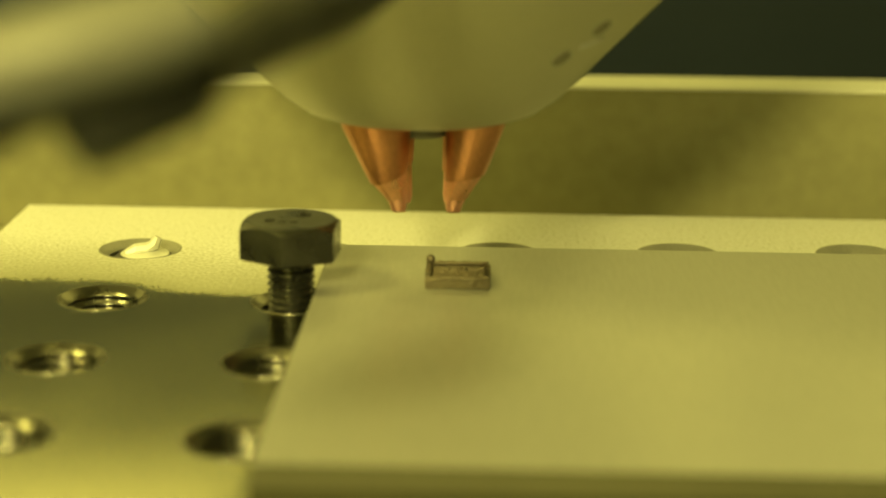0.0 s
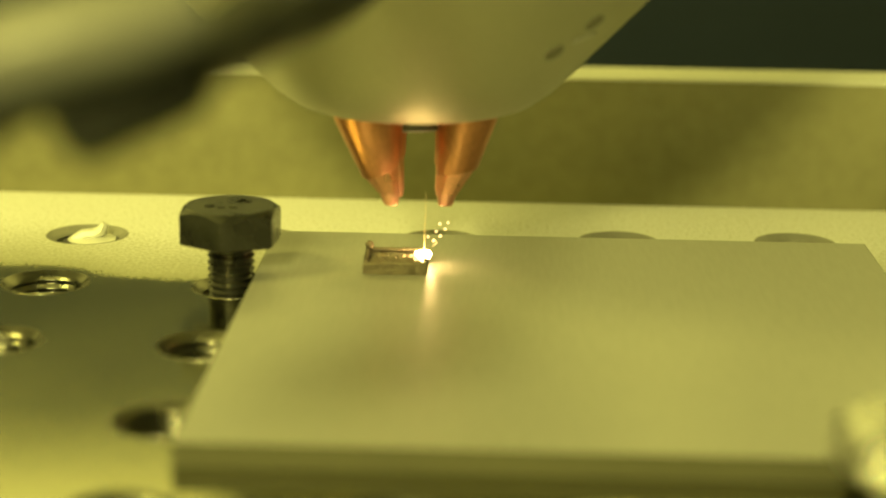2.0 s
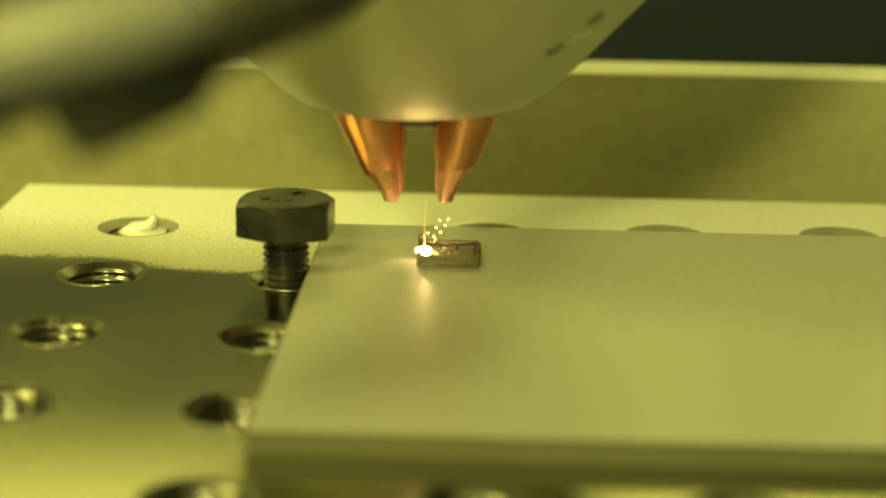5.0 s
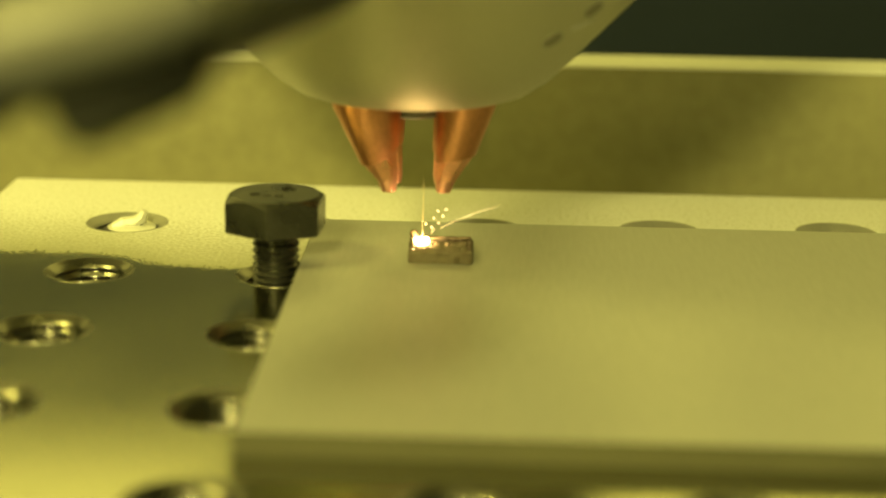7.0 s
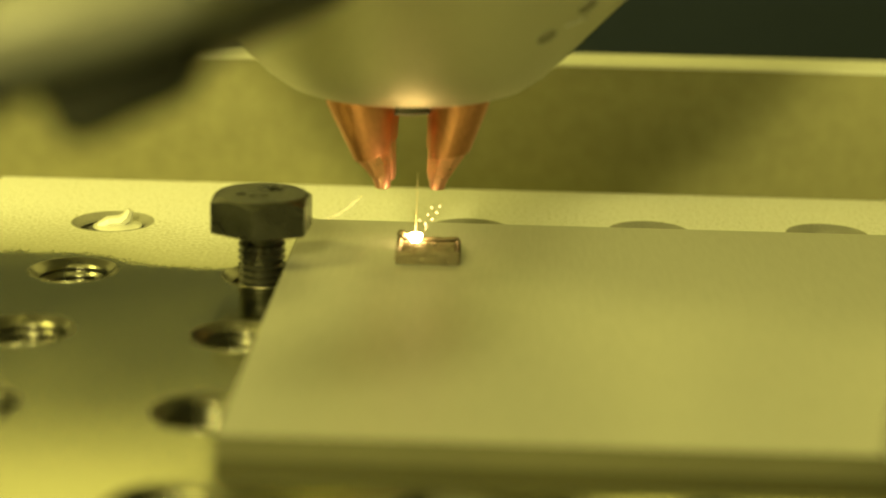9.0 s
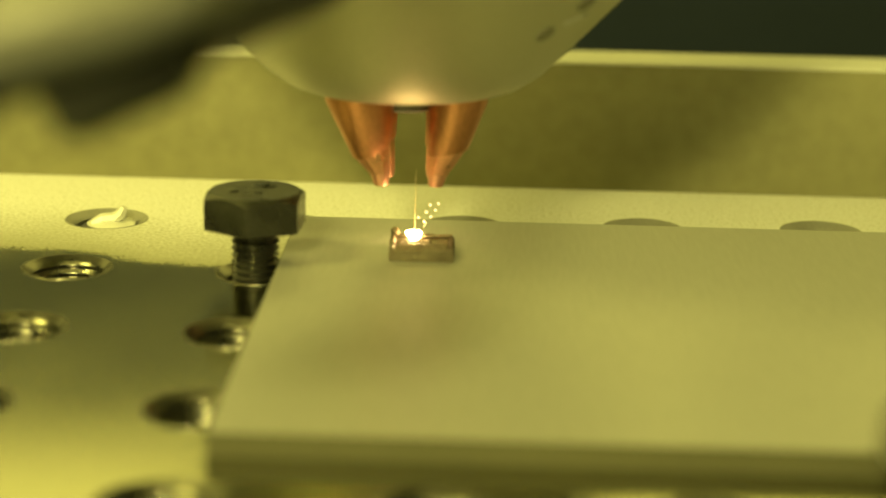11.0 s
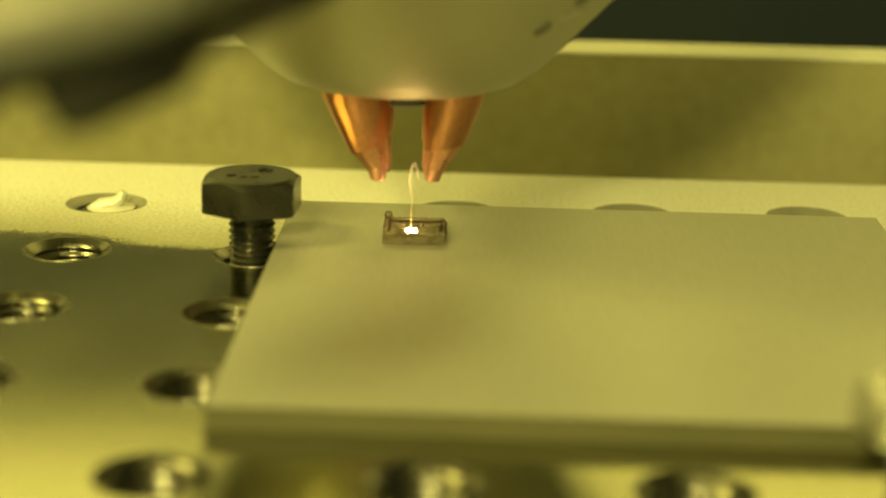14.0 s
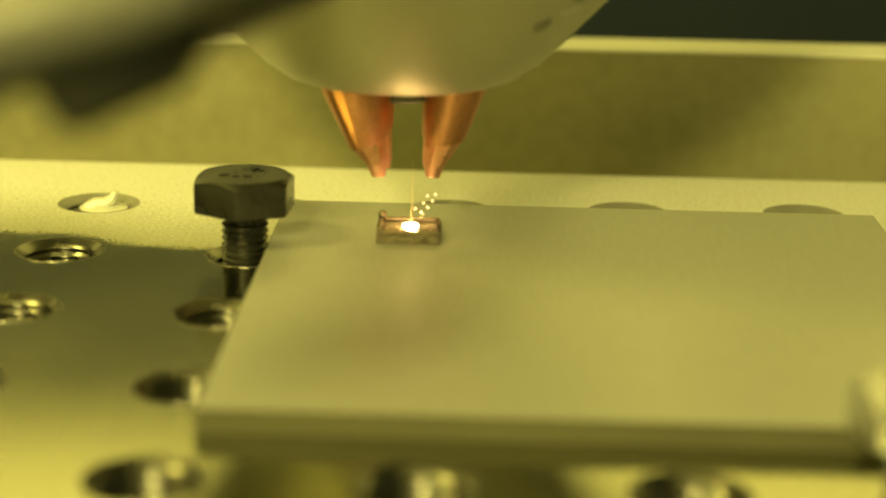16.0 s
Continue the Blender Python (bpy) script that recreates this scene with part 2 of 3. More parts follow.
def tube(points, radius, segments=10, bm=None):
    """A round bar along points; radius is one number or one for each point."""
    bm = bm or bmesh.new()
    radii = radius if isinstance(radius, (list, tuple)) else [radius] * len(points)
    rings, pts = [], [Vector(p) for p in points]
    for i, (p, r) in enumerate(zip(pts, radii)):
        way = (pts[min(i + 1, len(pts) - 1)] - pts[max(i - 1, 0)]).normalized()
        side = way.cross(Vector((0, 1, 0.01))).normalized()
        up = side.cross(way)
        rings.append([bm.verts.new(p + r * (math.cos(2 * math.pi * k / segments) * side + math.sin(2 * math.pi * k / segments) * up)) for k in range(segments)])
    for a, b in zip(rings, rings[1:]):
        for k in range(segments):
            n = (k + 1) % segments
            bm.faces.new((a[k], a[n], b[n], b[k]))
    bm.faces.new(rings[0])
    bm.faces.new(rings[-1])
    return bm


STAGE = []  # things that ride on the table


# ---- enclosure ----
def wall(name, x0, x1, y0, y1, z0, z1):
    return tagged(part(name, box(x0, x1, y0, y1, z0, z1), WALLPAINT), "dark painted machine enclosure panel", "wall", kind="structure")


wall("wall_back", -520, 520, 700, 720, -120, 620)
wall("wall_front", -520, 520, -420, -400, -120, 620)
wall("wall_left", -520, -500, -400, 700, -120, 620)
wall("wall_right", 500, 520, -400, 700, -120, 620)
tagged(part("ceiling", box(-520, 520, -420, 720, 620, 640), WALLPAINT), "dark painted machine enclosure roof", "ceiling", kind="structure")
tagged(part("floor", box(-520, 520, -420, 720, -140, -120), WALLPAINT), "dark machine bed below the table", "floor", kind="structure")


# ---- table with threaded holes ----
HOLE_R, CELL = 6.1, PITCH / 2
COLS, ROWS_OF_HOLES = range(-1, 5), range(-4, 2)
X_LEFT, X_RIGHT, Y_FRONT, Y_BACK = -49.2, PITCH * 4.5 + 20, -PITCH * 4.5, 53.0


def hole_at(i, j):
    """The last row before the back edge is drilled slightly askew."""
    return i * PITCH + (0.5 * max(i, 0) if j == 1 else 0), j * PITCH + (1.4 * max(i, 0) if j == 1 else 0)


def table_mesh():
    bm = bmesh.new()
    n = 32
    for i in COLS:
        for j in ROWS_OF_HOLES:
            cx, cy = hole_at(i, j)
            bx, by = i * PITCH, j * PITCH
            inner, outer, low = [], [], []
            for k in range(n):
                a = 2 * math.pi * k / n
                c, s = math.cos(a), math.sin(a)
                d = CELL / max(abs(c), abs(s))
                outer.append(bm.verts.new((bx + d * c, by + d * s, 0)))
                inner.append(bm.verts.new((cx + HOLE_R * c, cy + HOLE_R * s, 0)))
                low.append(bm.verts.new((cx + HOLE_R * c, cy + HOLE_R * s, -14)))
            for k in range(n):
                m = (k + 1) % n
                bm.faces.new((outer[k], outer[m], inner[m], inner[k]))
                bm.faces.new((inner[k], inner[m], low[m], low[k]))
    x0, x1 = PITCH * -1.5, PITCH * 4.5
    y0, y1 = -PITCH * 4.5, PITCH * 1.5
    strips = ((X_LEFT, x0, y0, y1), (x1, X_RIGHT, y0, y1), (X_LEFT, X_RIGHT, y1, Y_BACK - 0.6))
    for a, b, c, d in strips:
        bm.faces.new([bm.verts.new(p) for p in ((a, c, 0), (b, c, 0), (b, d, 0), (a, d, 0))])
    # rounded back edge, then the sides
    rim = [(Y_BACK - 0.6, 0), (Y_BACK - 0.18, -0.18), (Y_BACK, -0.6), (Y_BACK, -16)]
    for (ya, za), (yb, zb) in zip(rim, rim[1:]):
        bm.faces.new([bm.verts.new(p) for p in ((X_LEFT, ya, za), (X_RIGHT, ya, za), (X_RIGHT, yb, zb), (X_LEFT, yb, zb))])
    for x in (X_LEFT, X_RIGHT):
        bm.faces.new([bm.verts.new(p) for p in ((x, Y_FRONT, 0), (x, Y_BACK - 0.6, 0), (x, Y_BACK, -0.6), (x, Y_BACK, -16), (x, Y_FRONT, -16))])
    bm.faces.new([bm.verts.new(p) for p in ((X_LEFT, Y_FRONT, 0), (X_RIGHT, Y_FRONT, 0), (X_RIGHT, Y_FRONT, -16), (X_LEFT, Y_FRONT, -16))])
    bm.faces.new([bm.verts.new(p) for p in ((X_LEFT, Y_FRONT, -16), (X_RIGHT, Y_FRONT, -16), (X_RIGHT, Y_BACK, -16), (X_LEFT, Y_BACK, -16))])
    bmesh.ops.remove_doubles(bm, verts=bm.verts, dist=0.001)
    return bm


def insert_mesh():
    """A bush set a little below the table's face: a countersunk mouth over a threaded bore."""
    profile = [(6.1, -0.05), (6.05, 0.06), (5.9, 0.08), (5.75, 0.0), (5.5, -0.25), (5.2, -0.4)]
    z = -0.4
    while z > -10:
        profile += [(4.6, z - 0.5), (4.55, z - 0.62), (5.0, z - 1.1), (5.05, z - 1.15)]
        z -= 1.2
    profile += [(6.1, -12.5)]
    return revolve(profile, 40, cap=False)


table = empty("machine_table", at_mm(HOLE[0], HOLE[1], 0, 0, 0, TURN), "grey steel machine table with a grid of threaded holes", "machine table")
part("table_top", table_mesh(), STEEL, table)
first = None
for i in COLS:
    for j in ROWS_OF_HOLES:
        if first is None:
            first = ob = part("threaded_insert", insert_mesh(), INSERT, table, "shiny steel threaded insert", smooth=True)
        else:
            ob = new("threaded_insert", first.data)
            ob.parent = table
            ob["label"] = "shiny steel threaded insert"
        ob.matrix_basis = at_mm(*hole_at(i, j))
        if j == 1:
            ob.material_slots[0].link = "OBJECT"
            ob.material_slots[0].material = DUSTY_INSERT
            ob["label"] = "threaded insert dulled by metal powder"
STAGE.append(table)


def on_table(x, y, z=0.0, rz=0.0):
    """A pose from places along the table's own rows of holes, from the bolt's hole."""
    return at_mm(HOLE[0], HOLE[1], 0, 0, 0, TURN) @ at_mm(x, y, z, 0, 0, rz)


# fence behind the table
fence = empty("back_fence", on_table(0, 76, 0), "straight olive-grey steel fence bar behind the table", "fence")
part("fence_bar", box(-150, 170, 0, 12, -16, 16.2, 0.3), FENCE, fence)
# thin pale strip added so the bar's top face looks brightly lit
part("fence_lit_top", box(-150, 170, 0.1, 12.2, 16.2, 16.6, 0.12), LIT_TOP, fence, "pale strip for the lit top of the fence")
part("fence_foot", box(-150, 170, -23, -0.4, -17, -9, 0.4), FENCE, fence)
STAGE.append(fence)

# build plate
plate = empty("build_plate", on_table(2.85, -65.9, 0), "flat ground steel build plate lying on the table", "build plate")
body = part("plate_body", box(0, 85.0, 0, 86.4, 0.0, PLATE_TOP, 0.15), PLATE, plate)
# side faces take a darker copy of the steel, their shade put into the colour
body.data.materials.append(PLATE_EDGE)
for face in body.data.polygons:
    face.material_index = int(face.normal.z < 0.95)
STAGE.append(plate)


# ---- hex bolts ----
def hex_bolt(name, m, label, spin=0.0, head_z=6.7, metal=OXIDE):
    bolt = empty(name, m, label, "bolt", group="hex bolts on the table")
    flat, high, n = 6.2, 4.9, 72
    bm = bmesh.new()
    rows = [[] for _ in range(5)]
    for k in range(n):
        a = 2 * math.pi * k / n
        fold = (a + math.pi / 6) % (math.pi / 3) - math.pi / 6
        rho = flat / math.cos(fold)
        rho = min(rho, flat * 1.145)
        drop = max(0.0, rho - flat * 0.95) * 0.72
        c, s = math.cos(a + radians(spin)), math.sin(a + radians(spin))
        for row, (r, z) in zip(rows, ((rho - 0.25, 0), (rho, 0.2), (rho, high - drop), (flat * 0.95, high), (0.01, high))):
            row.append(bm.verts.new((r * c, r * s, z + head_z)))
    for a, b in zip(rows, rows[1:]):
        for k in range(n):
            bm.faces.new((a[k], a[(k + 1) % n], b[(k + 1) % n], b[k]))
    bm.faces.new(rows[0])
    head = part("head", bm, metal, bolt, smooth=True)
    head.data.set_sharp_from_angle(angle=radians(16))
    for k, (x, y, w, r) in enumerate(((-2.6, -1.2, 1.3, 20), (-0.9, -1.9, 1.0, 5), (0.6, -1.7, 1.1, -10), (1.2, 2.6, 1.5, 50), (2.1, 2.2, 0.8, -15))):
        mark = part("raised_mark", box(-w / 2, w / 2, -0.22, 0.22, 0, 0.26, 0.06, 1), metal, head)
        mark.matrix_basis = at_mm(x, y, head_z + high - 0.02, 0, 0, r)
    profile, z, pitch = [(2.6, -9.0)], -9.0, 0.95
    while z < head_z - 0.8:
        profile += [(2.7, z + 0.08), (3.15, z + 0.42), (3.15, z + 0.53), (2.7, z + 0.87)]
        z += pitch
    profile += [(2.9, head_z + 0.05)]
    part("threaded_shank", revolve(profile, 32), metal, bolt, smooth=True)
    STAGE.append(bolt)
    return bolt


hex_bolt("hex_bolt", on_table(-0.5, -1.0, 0), "dark grey hex head bolt half screwed in beside the plate", -3)
hex_bolt("hex_bolt", on_table(PITCH * 2.78 + 1.5, PITCH * -3 + 2.0, 0), "grey hex head bolt at the plate's front corner", 12, 6.0, ZINC)

# chip in the hole behind the bolt
chip = empty("metal_chip", on_table(-PITCH + 0.6, PITCH + 0.4, -0.3), "bright curled metal chip lying in a table hole", "metal chip")
part("curl", tube([(-2.6, -0.6, -0.6), (-1.2, -0.3, 0.1), (0.4, 0.1, 0.2), (1.4, 0.4, 0.8), (1.9, 0.5, 1.9)], [0.8, 1.0, 1.0, 0.9, 0.6], 8), CHIP, chip)
part("flake", revolve([(0.05, -1.0), (2.4, -0.9), (3.5, -0.6), (3.6, -0.4), (2.4, -0.2), (0.05, 0.0)], 24), CHIP, chip, smooth=True)
STAGE.append(chip)


# ---- deposit ----
def bead(x0, y0, x1, y1, z, rx, rz, wobble, seed):
    """A rough welded bead between two points."""
    rng = random.Random(seed)
    steps = max(6, int(math.hypot(x1 - x0, y1 - y0) / 0.35))
    pts, radii = [], []
    for k in range(steps + 1):
        f = k / steps
        pts.append((x0 + (x1 - x0) * f + rng.uniform(-1, 1) * wobble, y0 + (y1 - y0) * f + rng.uniform(-1, 1) * wobble, z + rng.uniform(-1, 1) * wobble))
        radii.append(rx * rng.uniform(0.85, 1.15))
    return tube(pts, radii, 10)


deposit = empty("metal_deposit", at_mm(-1.42, 236.0, PLATE_TOP, 0, 0, -1.5), "small square block of rough welded metal layers on the plate", "metal deposit")
W_DEP, D_DEP = 7.9, 7.0
part("core", box(0.3, W_DEP - 0.3, 0.3, D_DEP - 0.3, -0.02, 1.0, 0.1), DEPOSIT, deposit)
for layer in range(4):
    z = 0.2 + layer * 0.38
    for a, b in (((0, 0), (W_DEP, 0)), ((W_DEP, 0), (W_DEP, D_DEP)), ((W_DEP, D_DEP), (0, D_DEP)), ((0, D_DEP), (0, 0))):
        part("bead", bead(*a, *b, z + (0.25 if layer == 3 and a[1] == D_DEP else 0), 0.36, 0.36, 0.05, layer * 7 + int(a[0] + 2 * a[1])), DEPOSIT, deposit, smooth=True)
for k in range(7):
    y = 0.75 + k * (D_DEP - 1.5) / 6
    part("bead", bead(0.5, y, W_DEP - 0.5, y + (0.25 if k % 2 else -0.1), 0.78 + 0.12 * (k % 3), 0.45, 0.4, 0.13, 50 + k), DEPOSIT, deposit, smooth=True)
lump = bmesh.new()
bmesh.ops.create_icosphere(lump, subdivisions=3, radius=0.62)
for v in lump.verts:
    v.co *= 1 + 0.18 * noise.noise(v.co * 2.0)
    v.co += Vector((0.2, D_DEP - 0.1, 2.2))
part("lump", lump, DEPOSIT, deposit, smooth=True)
STAGE.append(deposit)

# ---- laser head ----
AXIS = (-2.45, 246.0)
HEAD_Z = 25.1
head = empty("laser_head", at_mm(*AXIS, 24.2) @ Matrix.Scale(1.0207, 4), "grey conical laser deposition head with copper nozzles", "laser head")
part("cone_body", revolve([(4.2, 6.0), (4.2, 0.3), (4.5, 0.0), (11.0, 0.0), (13.2, 0.25), (15.4, 1.0), (18.2, 2.9), (21.0, 5.6), (23.6, 8.4), (26.5, 11.4), (40.0, 25.4), (46.0, 34.0), (46.0, 120.0)], 96), HEADMETAL, head, smooth=True)
part("inner_ring", revolve([(3.9, 3.0), (3.9, -2.4), (3.6, -2.7), (1.6, -2.7), (1.6, 3.0)], 40, cap=False), FITTING, head, smooth=True)


def leaning(rings, segments):
    """A body of rings (height, radius, sideways shift, rise towards +x for each mm)."""
    bm = bmesh.new()
    made = []
    for z, r, shift, rise in rings:
        ring = []
        for k in range(segments):
            a = 2 * math.pi * (k + 0.5) / segments
            ring.append(bm.verts.new((shift + r * math.cos(a), r * math.sin(a), z + rise * r * math.cos(a))))
        made.append(ring)
    for a, b in zip(made, made[1:]):
        for k in range(segments):
            bm.faces.new((a[k], a[(k + 1) % segments], b[(k + 1) % segments], b[k]))
    bm.faces.new(made[0])
    bm.faces.new(made[-1])
    return bm


def copper_nozzle(tip_x, tip_y, turn, top_r, top_shift, mid_r, mid_shift, rise):
    """A tapered sheath cut off at a slant, a chiselled end and a narrow tip that stays on the side of the head's axis (+x)."""
    sheath = part("copper_nozzle", leaning([(15, top_r + 0.5, top_shift - 0.4, 0), (11.3, top_r, top_shift, 0), (8, top_r * 0.48 + mid_r * 0.52, top_shift * 0.48 + mid_shift * 0.52, rise * 0.4), (5.0, mid_r + 0.05, mid_shift, rise), (4.7, mid_r - 0.12, mid_shift + 0.02, rise)], 48), COPPER, head, "polished copper powder nozzle", smooth=True)
    sheath.matrix_basis = at_mm(tip_x, tip_y, 12.5 - HEAD_Z, 0, 0, turn)
    part("chiselled_end", leaning([(4.9, mid_r - 0.17, mid_shift + 0.02, rise), (1.6, 1.35, -0.25, 0), (1.2, 1.1, -0.18, 0)], 7), COPPER_CUT, sheath, "bright cut copper end")
    part("nozzle_tip", leaning([(3.6, 1.5, -0.6, 0), (1.2, 1.25, -0.12, 0), (0.3, 1.0, 0.0, 0), (0.06, 0.9, 0.0, 0), (0.0, 0.7, 0.0, 0)], 28), TIP, sheath, "bare pink copper tip", smooth=True)


copper_nozzle(-2.9, -2.4, 18, 4.5, -3.0, 2.45, -1.4, 0.4)
copper_nozzle(4.3, -2.4, 162, 3.8, -2.75, 2.7, -1.6, -0.2)
copper_nozzle(-2.3, 2.6, -20, 4.0, -2.6, 2.4, -1.3, 0.3)
copper_nozzle(4.0, 2.6, 200, 3.7, -2.7, 2.7, -1.6, -0.2)
# each hole is a flat disc; its dark colour paints the shade inside
for x, z, r_here in ((16.9, 10.4, 25.6), (21.6, 14.2, 29.2)):
    ob = part("screw_hole", revolve([(0.02, 0.04), (1.0, 0.06), (1.15, 0.12), (1.3, 0.1), (1.3, -1.2)], 24), DARK, head, "dark screw hole")
    y = -math.sqrt(r_here ** 2 - x ** 2)
    ob.matrix_basis = at_mm(x, y, z) @ Vector((x, y, -r_here)).to_track_quat("Z", "Y").to_matrix().to_4x4()
slot = part("milled_slot", box(-1.9, 1.9, -0.3, 0.3, -0.6, 0.12, 0.1), ZINC, head, "pale milled slot")
slot.matrix_basis = at_mm(20.6, -math.sqrt(27.2 ** 2 - 20.6 ** 2), 12.1) @ Vector((20.3, -15.6, -25.6)).to_track_quat("Z", "Y").to_matrix().to_4x4() @ pose(0, 0, 0, 0, 0, 20)

# ---- gas line close to the lens, fixed to the head ----
def ahead(right, down, far):
    """A place by thousandths right of and below the first line of sight, at a distance in mm."""
    c, n = math.cos(radians(14.7)), math.sin(radians(14.7))
    x, y = right / 1000 * far, -down / 1000 * far
    return Vector((x, far * c + y * n, 70 - far * n + y * c))


line = empty("gas_line", at_mm(0, 0, 0), "pale metal gas line with a dark collar on the head", "gas line")
part("pipe", tube([ahead(-268, -84, 122), ahead(-215, -99, 122), ahead(-165, -113, 122), ahead(-128, -126, 123)], [3.2, 3.5, 3.4, 2.8], 32), FITTING, line, smooth=True)
part("collar", tube([ahead(-200, -56, 128), ahead(-190, -62, 128), ahead(-140, -86, 129), ahead(-128, -92, 129)], [2.2, 3.1, 3.2, 2.8], 32), RUBBER, line, "dark rubber collar", smooth=True)
part("end_cap", tube([ahead(-262, -54, 127), ahead(-240, -62, 127), ahead(-205, -78, 127)], [1.8, 1.7, 1.3], 32), RUBBER, line, "dark rubber cap", smooth=True)
part("cable", tube([ahead(-134, -94, 130), ahead(-95, -116, 145), ahead(-60, -134, 165), ahead(-38, -150, 190), ahead(-10, -172, 215)], [2.6, 3.0, 3.6, 4.0, 4.0], 24), RUBBER, line, "dark rubber cable", smooth=True)

# ---- molten spot, plume and sparks ----
melt = empty("melt_pool", at_mm(SPOT[0], SPOT[1], SPOT_Z), "white-hot melt pool with a thin glowing plume", "melt pool")
drop = bmesh.new()
bmesh.ops.create_icosphere(drop, subdivisions=3, radius=0.85)
for v in drop.verts:
    v.co *= 1 + 0.45 * noise.noise(v.co * 2.3 + Vector((3.1, 0.4, 1.7)))
    v.co.z *= 0.8
part("molten_drop", drop, WHITE_HOT, melt, smooth=True)
for x, y, z, r in ((-0.95, 0.3, 0.15, 0.22), (0.8, 0.5, 0.1, 0.18), (-0.5, -0.55, 0.0, 0.2)):
    spatter = bmesh.new()
    bmesh.ops.create_icosphere(spatter, subdivisions=2, radius=r)
    bmesh.ops.translate(spatter, verts=spatter.verts, vec=(x, y, z))
    part("molten_bead", spatter, WHITE_HOT, melt, smooth=True)
cooling = empty("cooling_drop", at_mm(SPOT[0], SPOT[1], -45), "red-hot bead of metal cooling in the deposit", "metal bead")
bead_ball = bmesh.new()
bmesh.ops.create_icosphere(bead_ball, subdivisions=3, radius=0.36)
part("bead", bead_ball, RED_HOT, cooling, smooth=True)
part("plume", tube([(0, 0, 0.3), (0.05, 0, 3), (0.12, 0, 6), (0.1, 0, 9)], [0.07, 0.05, 0.03, 0.015], 8), PLUME, melt, "thin glowing streak", smooth=True)


def spark(points, thick=1.0, label="glowing orange spark streak flying off the melt"):
    s = empty("spark", at_mm(SPOT[0], SPOT[1], -30), label, "spark", group="sparks")
    n = len(points)
    part("streak", tube(points, [thick * (0.012 + 0.025 * math.sin(math.pi * (k + 0.6) / n)) for k in range(n)], 8), SPARK, s, smooth=True)
    return s


spark_right = spark([(0.3, 0, 0.6), (0.9, 0, 2.0), (1.4, 0, 3.2), (2.0, 0, 4.6), (2.3, 0, 5.2)])
spark_left = spark([(0, 0, 0.5), (-0.5, 0, 3.4), (-1.2, 0, 6.8), (-1.8, 0, 9.2), (-2.2, 0, 10.6)])
spark_hook = spark([(-0.15, 0, 5.2), (-0.25, 0, 7.0), (0.0, 0, 8.8), (0.3, 0, 9.5), (0.65, 0, 8.7), (0.95, 0, 7.2)], 0.6)


spark_side = spark([(2.4, 0, 2.0), (5.0, 0, 3.3), (8.0, 0, 4.5), (10.5, 0, 5.2)], 0.55)
spark_high = spark([(8.3, 0, 11.8), (9.0, 0, 12.6), (10.2, 0, 12.9), (11.2, 0, 12.7)], 0.8)
# lens ghosts of the melt, added as a fixed pattern of glowing dots
lens_ghosts = spark([(1.2, 0, 1.2), (1.5, 0, 1.7), (1.7, 0, 2.0)], 0.8, "small glowing lens ghost dots above the melt")
for x, z in ((0.5, 2.6), (1.3, 2.1), (2.2, 2.75), (1.6, 3.4), (2.8, 3.7), (2.1, 4.4), (3.2, 4.6)):
    ghost_dot = bmesh.new()
    bmesh.ops.create_icosphere(ghost_dot, subdivisions=2, radius=0.14)
    bmesh.ops.translate(ghost_dot, verts=ghost_dot.verts, vec=(x, 0, z))
    part("ghost_dot", ghost_dot, SPARK, lens_ghosts, smooth=True)
spark_arc = spark([(0.5, 0, 6.2), (0.7, 0, 7.8), (1.1, 0, 10.2), (1.5, 0, 11.6), (2.0, 0, 12.3)], 0.6)
spark_fork = spark([(-0.2, 0, 8.1), (-0.26, 0, 9.6), (-0.22, 0, 11.2)], 0.6)
part("streak", tube([(0.35, 0, 8.0), (0.5, 0, 9.8), (0.75, 0, 11.2), (1.1, 0, 12.2)], [0.008, 0.018, 0.018, 0.008], 8), SPARK, spark_fork, smooth=True)
spark_tall = spark([(0.0, 0, 0.6), (-0.1, 0, 4.5), (-0.2, 0, 9.0), (0.0, 0, 11.6), (0.35, 0, 11.7), (0.55, 0, 8.0), (0.7, 0, 3.0), (0.75, 0, -0.6)], 1.6)
spark_long = spark([(-0.2, 0, 0.4), (-4.0, 0, 4.4), (-9.0, 0, 9.7), (-15.0, 0, 15.8)], 1.3)
spark_low = spark([(-12.0, 0, 2.6), (-10.4, 0, 3.2), (-9.0, 0, 4.3), (-7.4, 0, 5.8)], 0.6)


def flashes(thing, stretches, low):
    """Up where the beam is on, sunk below the table where it is off."""
    rows, now = [], 0.0
    up, down = at_mm(SPOT[0], SPOT[1], SPOT_Z), at_mm(SPOT[0], SPOT[1], low)
    for a, b in stretches:
        if a > 0:
            rows += [(now, down), (a - 0.034, down)]
        rows += [(a, up), (b, up)]
        now = b + 0.034
    if now < 16.0:
        rows += [(now, down), (16.0, down)]
    walk(thing, rows)


def burn(thing, stretches):
    """The melt while the beam is on, with the place in the layer it works on: seconds from, to, mm further back, height in mm."""
    rows, now, below = [], 0.0, at_mm(SPOT[0], SPOT[1], -45)
    for a, b, back, z in stretches:
        if a - now > 0.05:
            rows += [(now, below), (a - 0.034, below)]
        there = at_mm(SPOT[0], SPOT[1] + back, z)
        rows += [(a, there), (b, there)]
        now = b + 0.034
    if now < 16.0:
        rows += [(now, below), (16.0, below)]
    walk(thing, rows)


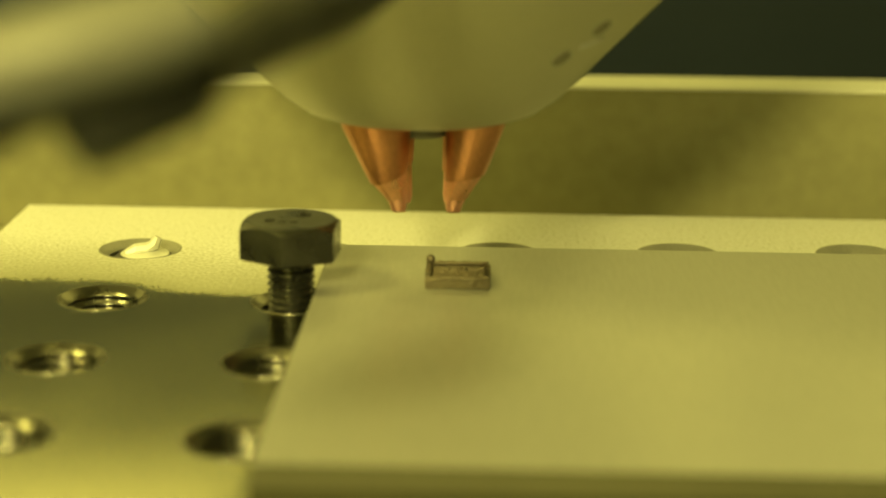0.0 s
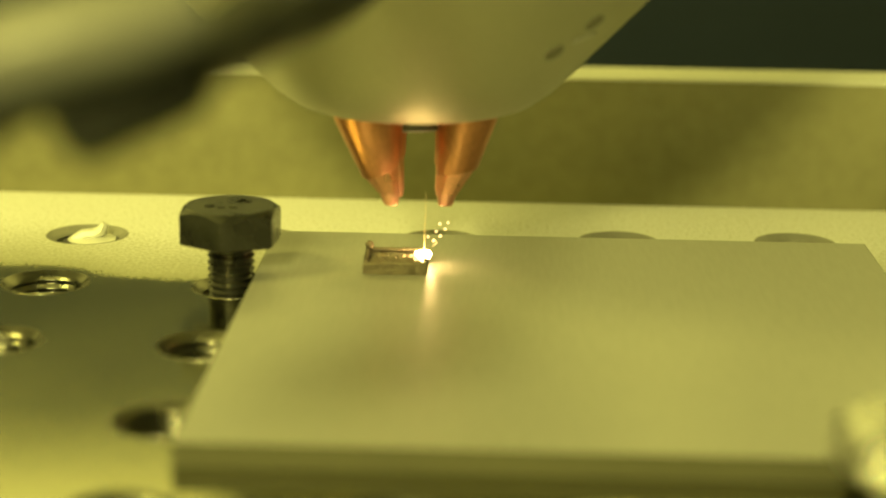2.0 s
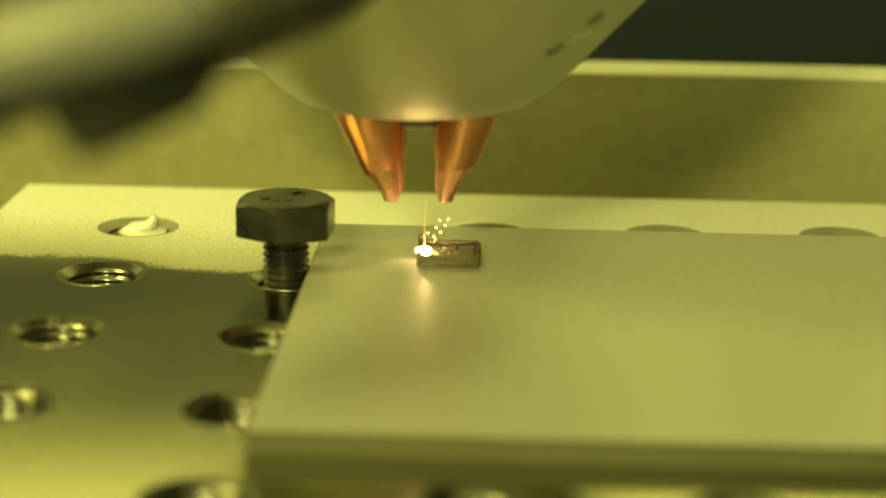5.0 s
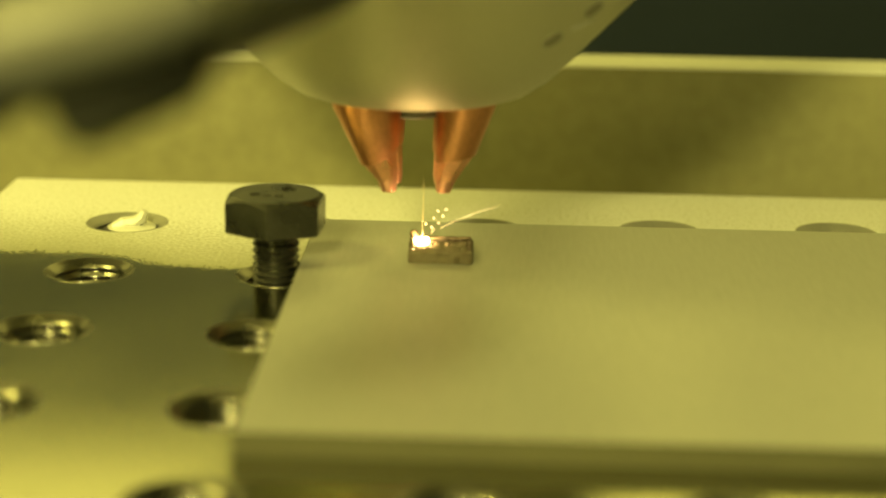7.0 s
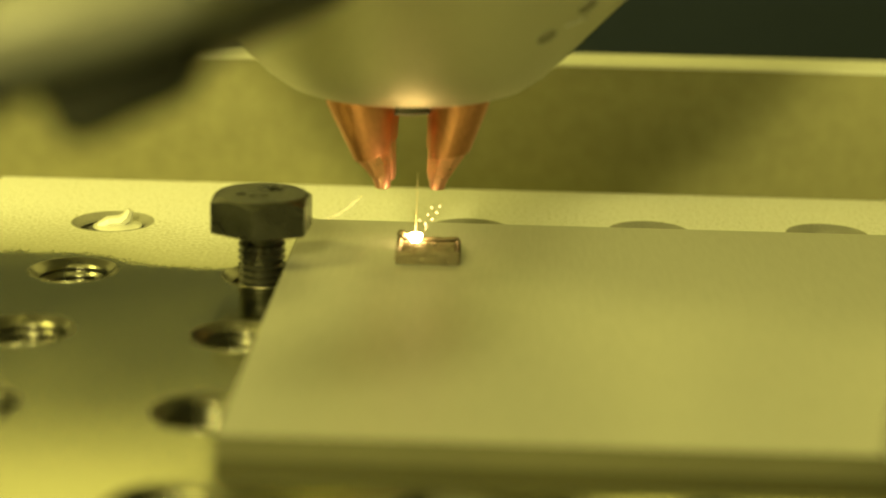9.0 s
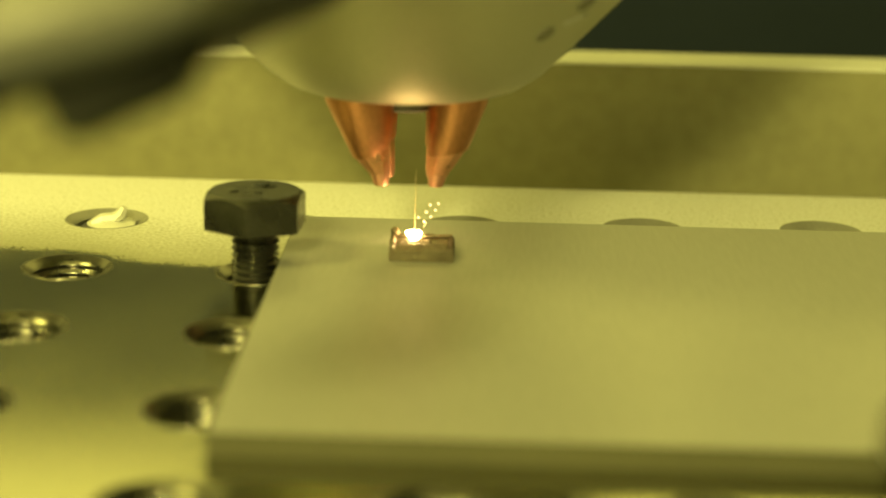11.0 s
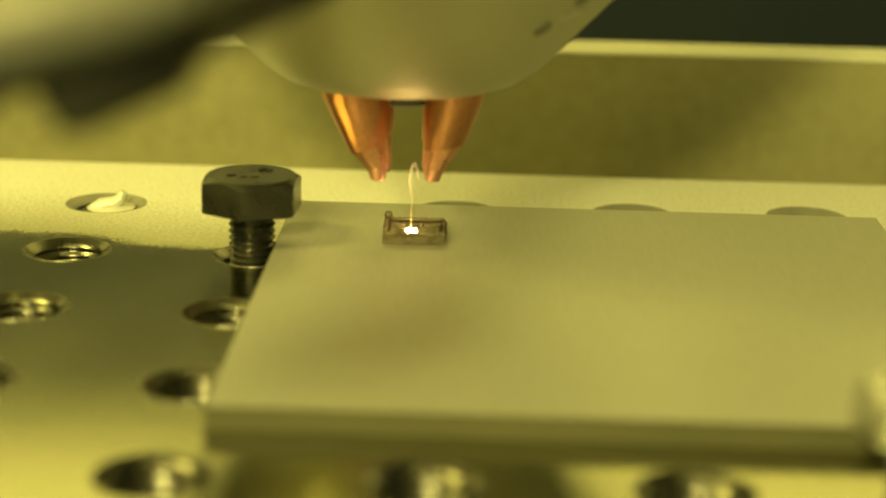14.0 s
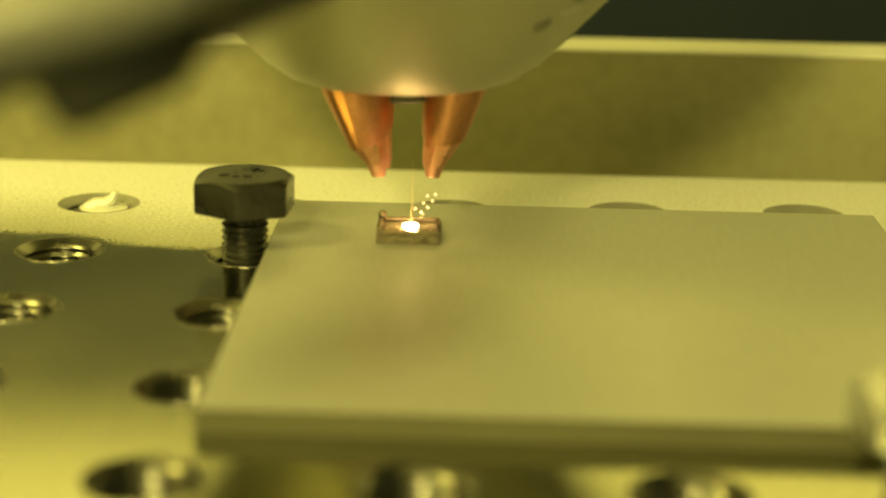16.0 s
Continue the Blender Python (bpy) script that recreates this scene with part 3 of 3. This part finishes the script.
def motions():
    for thing in STAGE:
        rest = thing.matrix_basis.copy()
        walk(thing, [(t, at_mm(x, y) @ rest) for t, x, y in TRAVEL])
    burn(melt, (
        (0.7, 3.2, 0, 4.35), (3.234, 3.9, 0.3, 3.6), (3.934, 6.44, 0, 4.3), (6.6, 7.36, 0.4, 4.25), (7.4, 7.54, 1.6, 3.75), (7.66, 8.2, 1.3, 3.7), (8.24, 8.64, 0, 4.45), (8.76, 11.8, 0, 4.5),
        (11.84, 11.94, 1.2, 3.6), (12.16, 12.8, 0.6, 3.75), (12.84, 13.94, 0, 4.25), (13.98, 14.14, 1.0, 3.7), (14.36, 14.7, 1.0, 3.65), (14.74, 15.24, 0, 4.2), (15.46, 15.7, 0, 4.65), (15.74, 16.0, 0, 4.25)))
    burn(cooling, ((6.48, 6.56, -0.3, 5.4), (11.974, 12.04, 0, 4.3), (14.174, 14.24, 0, 4.3), (15.274, 15.34, 0, 4.5)))
    flashes(spark_right, ((0.66, 0.76), (1.44, 1.56), (7.68, 7.74)), -45)
    flashes(spark_left, ((3.94, 4.06), (7.86, 7.94)), -45)
    flashes(spark_side, ((6.96, 7.04), (9.16, 9.24)), -45)
    flashes(spark_high, ((14.96, 15.04),), -45)
    flashes(lens_ghosts, ((0.7, 3.3), (3.9, 6.4), (6.6, 7.36), (8.4, 8.64), (8.76, 11.8), (12.84, 13.94), (14.74, 15.24), (15.47, 16.0)), -45)
    flashes(spark_low, ((8.96, 9.04),), -45)
    flashes(spark_hook, ((3.44, 3.56), (7.38, 7.44), (7.96, 8.04), (13.46, 13.54), (13.96, 14.04)), -45)
    flashes(spark_arc, ((7.26, 7.34), (8.46, 8.54), (11.26, 11.34), (15.16, 15.24)), -45)
    flashes(spark_fork, ((7.08, 7.13), (12.4, 12.6), (12.96, 13.04)), -45)
    flashes(spark_tall, ((7.16, 7.24), (8.56, 8.64), (11.66, 11.74), (13.76, 13.84)), -45)
    flashes(spark_long, ((6.24, 6.34),), -45)


motions()
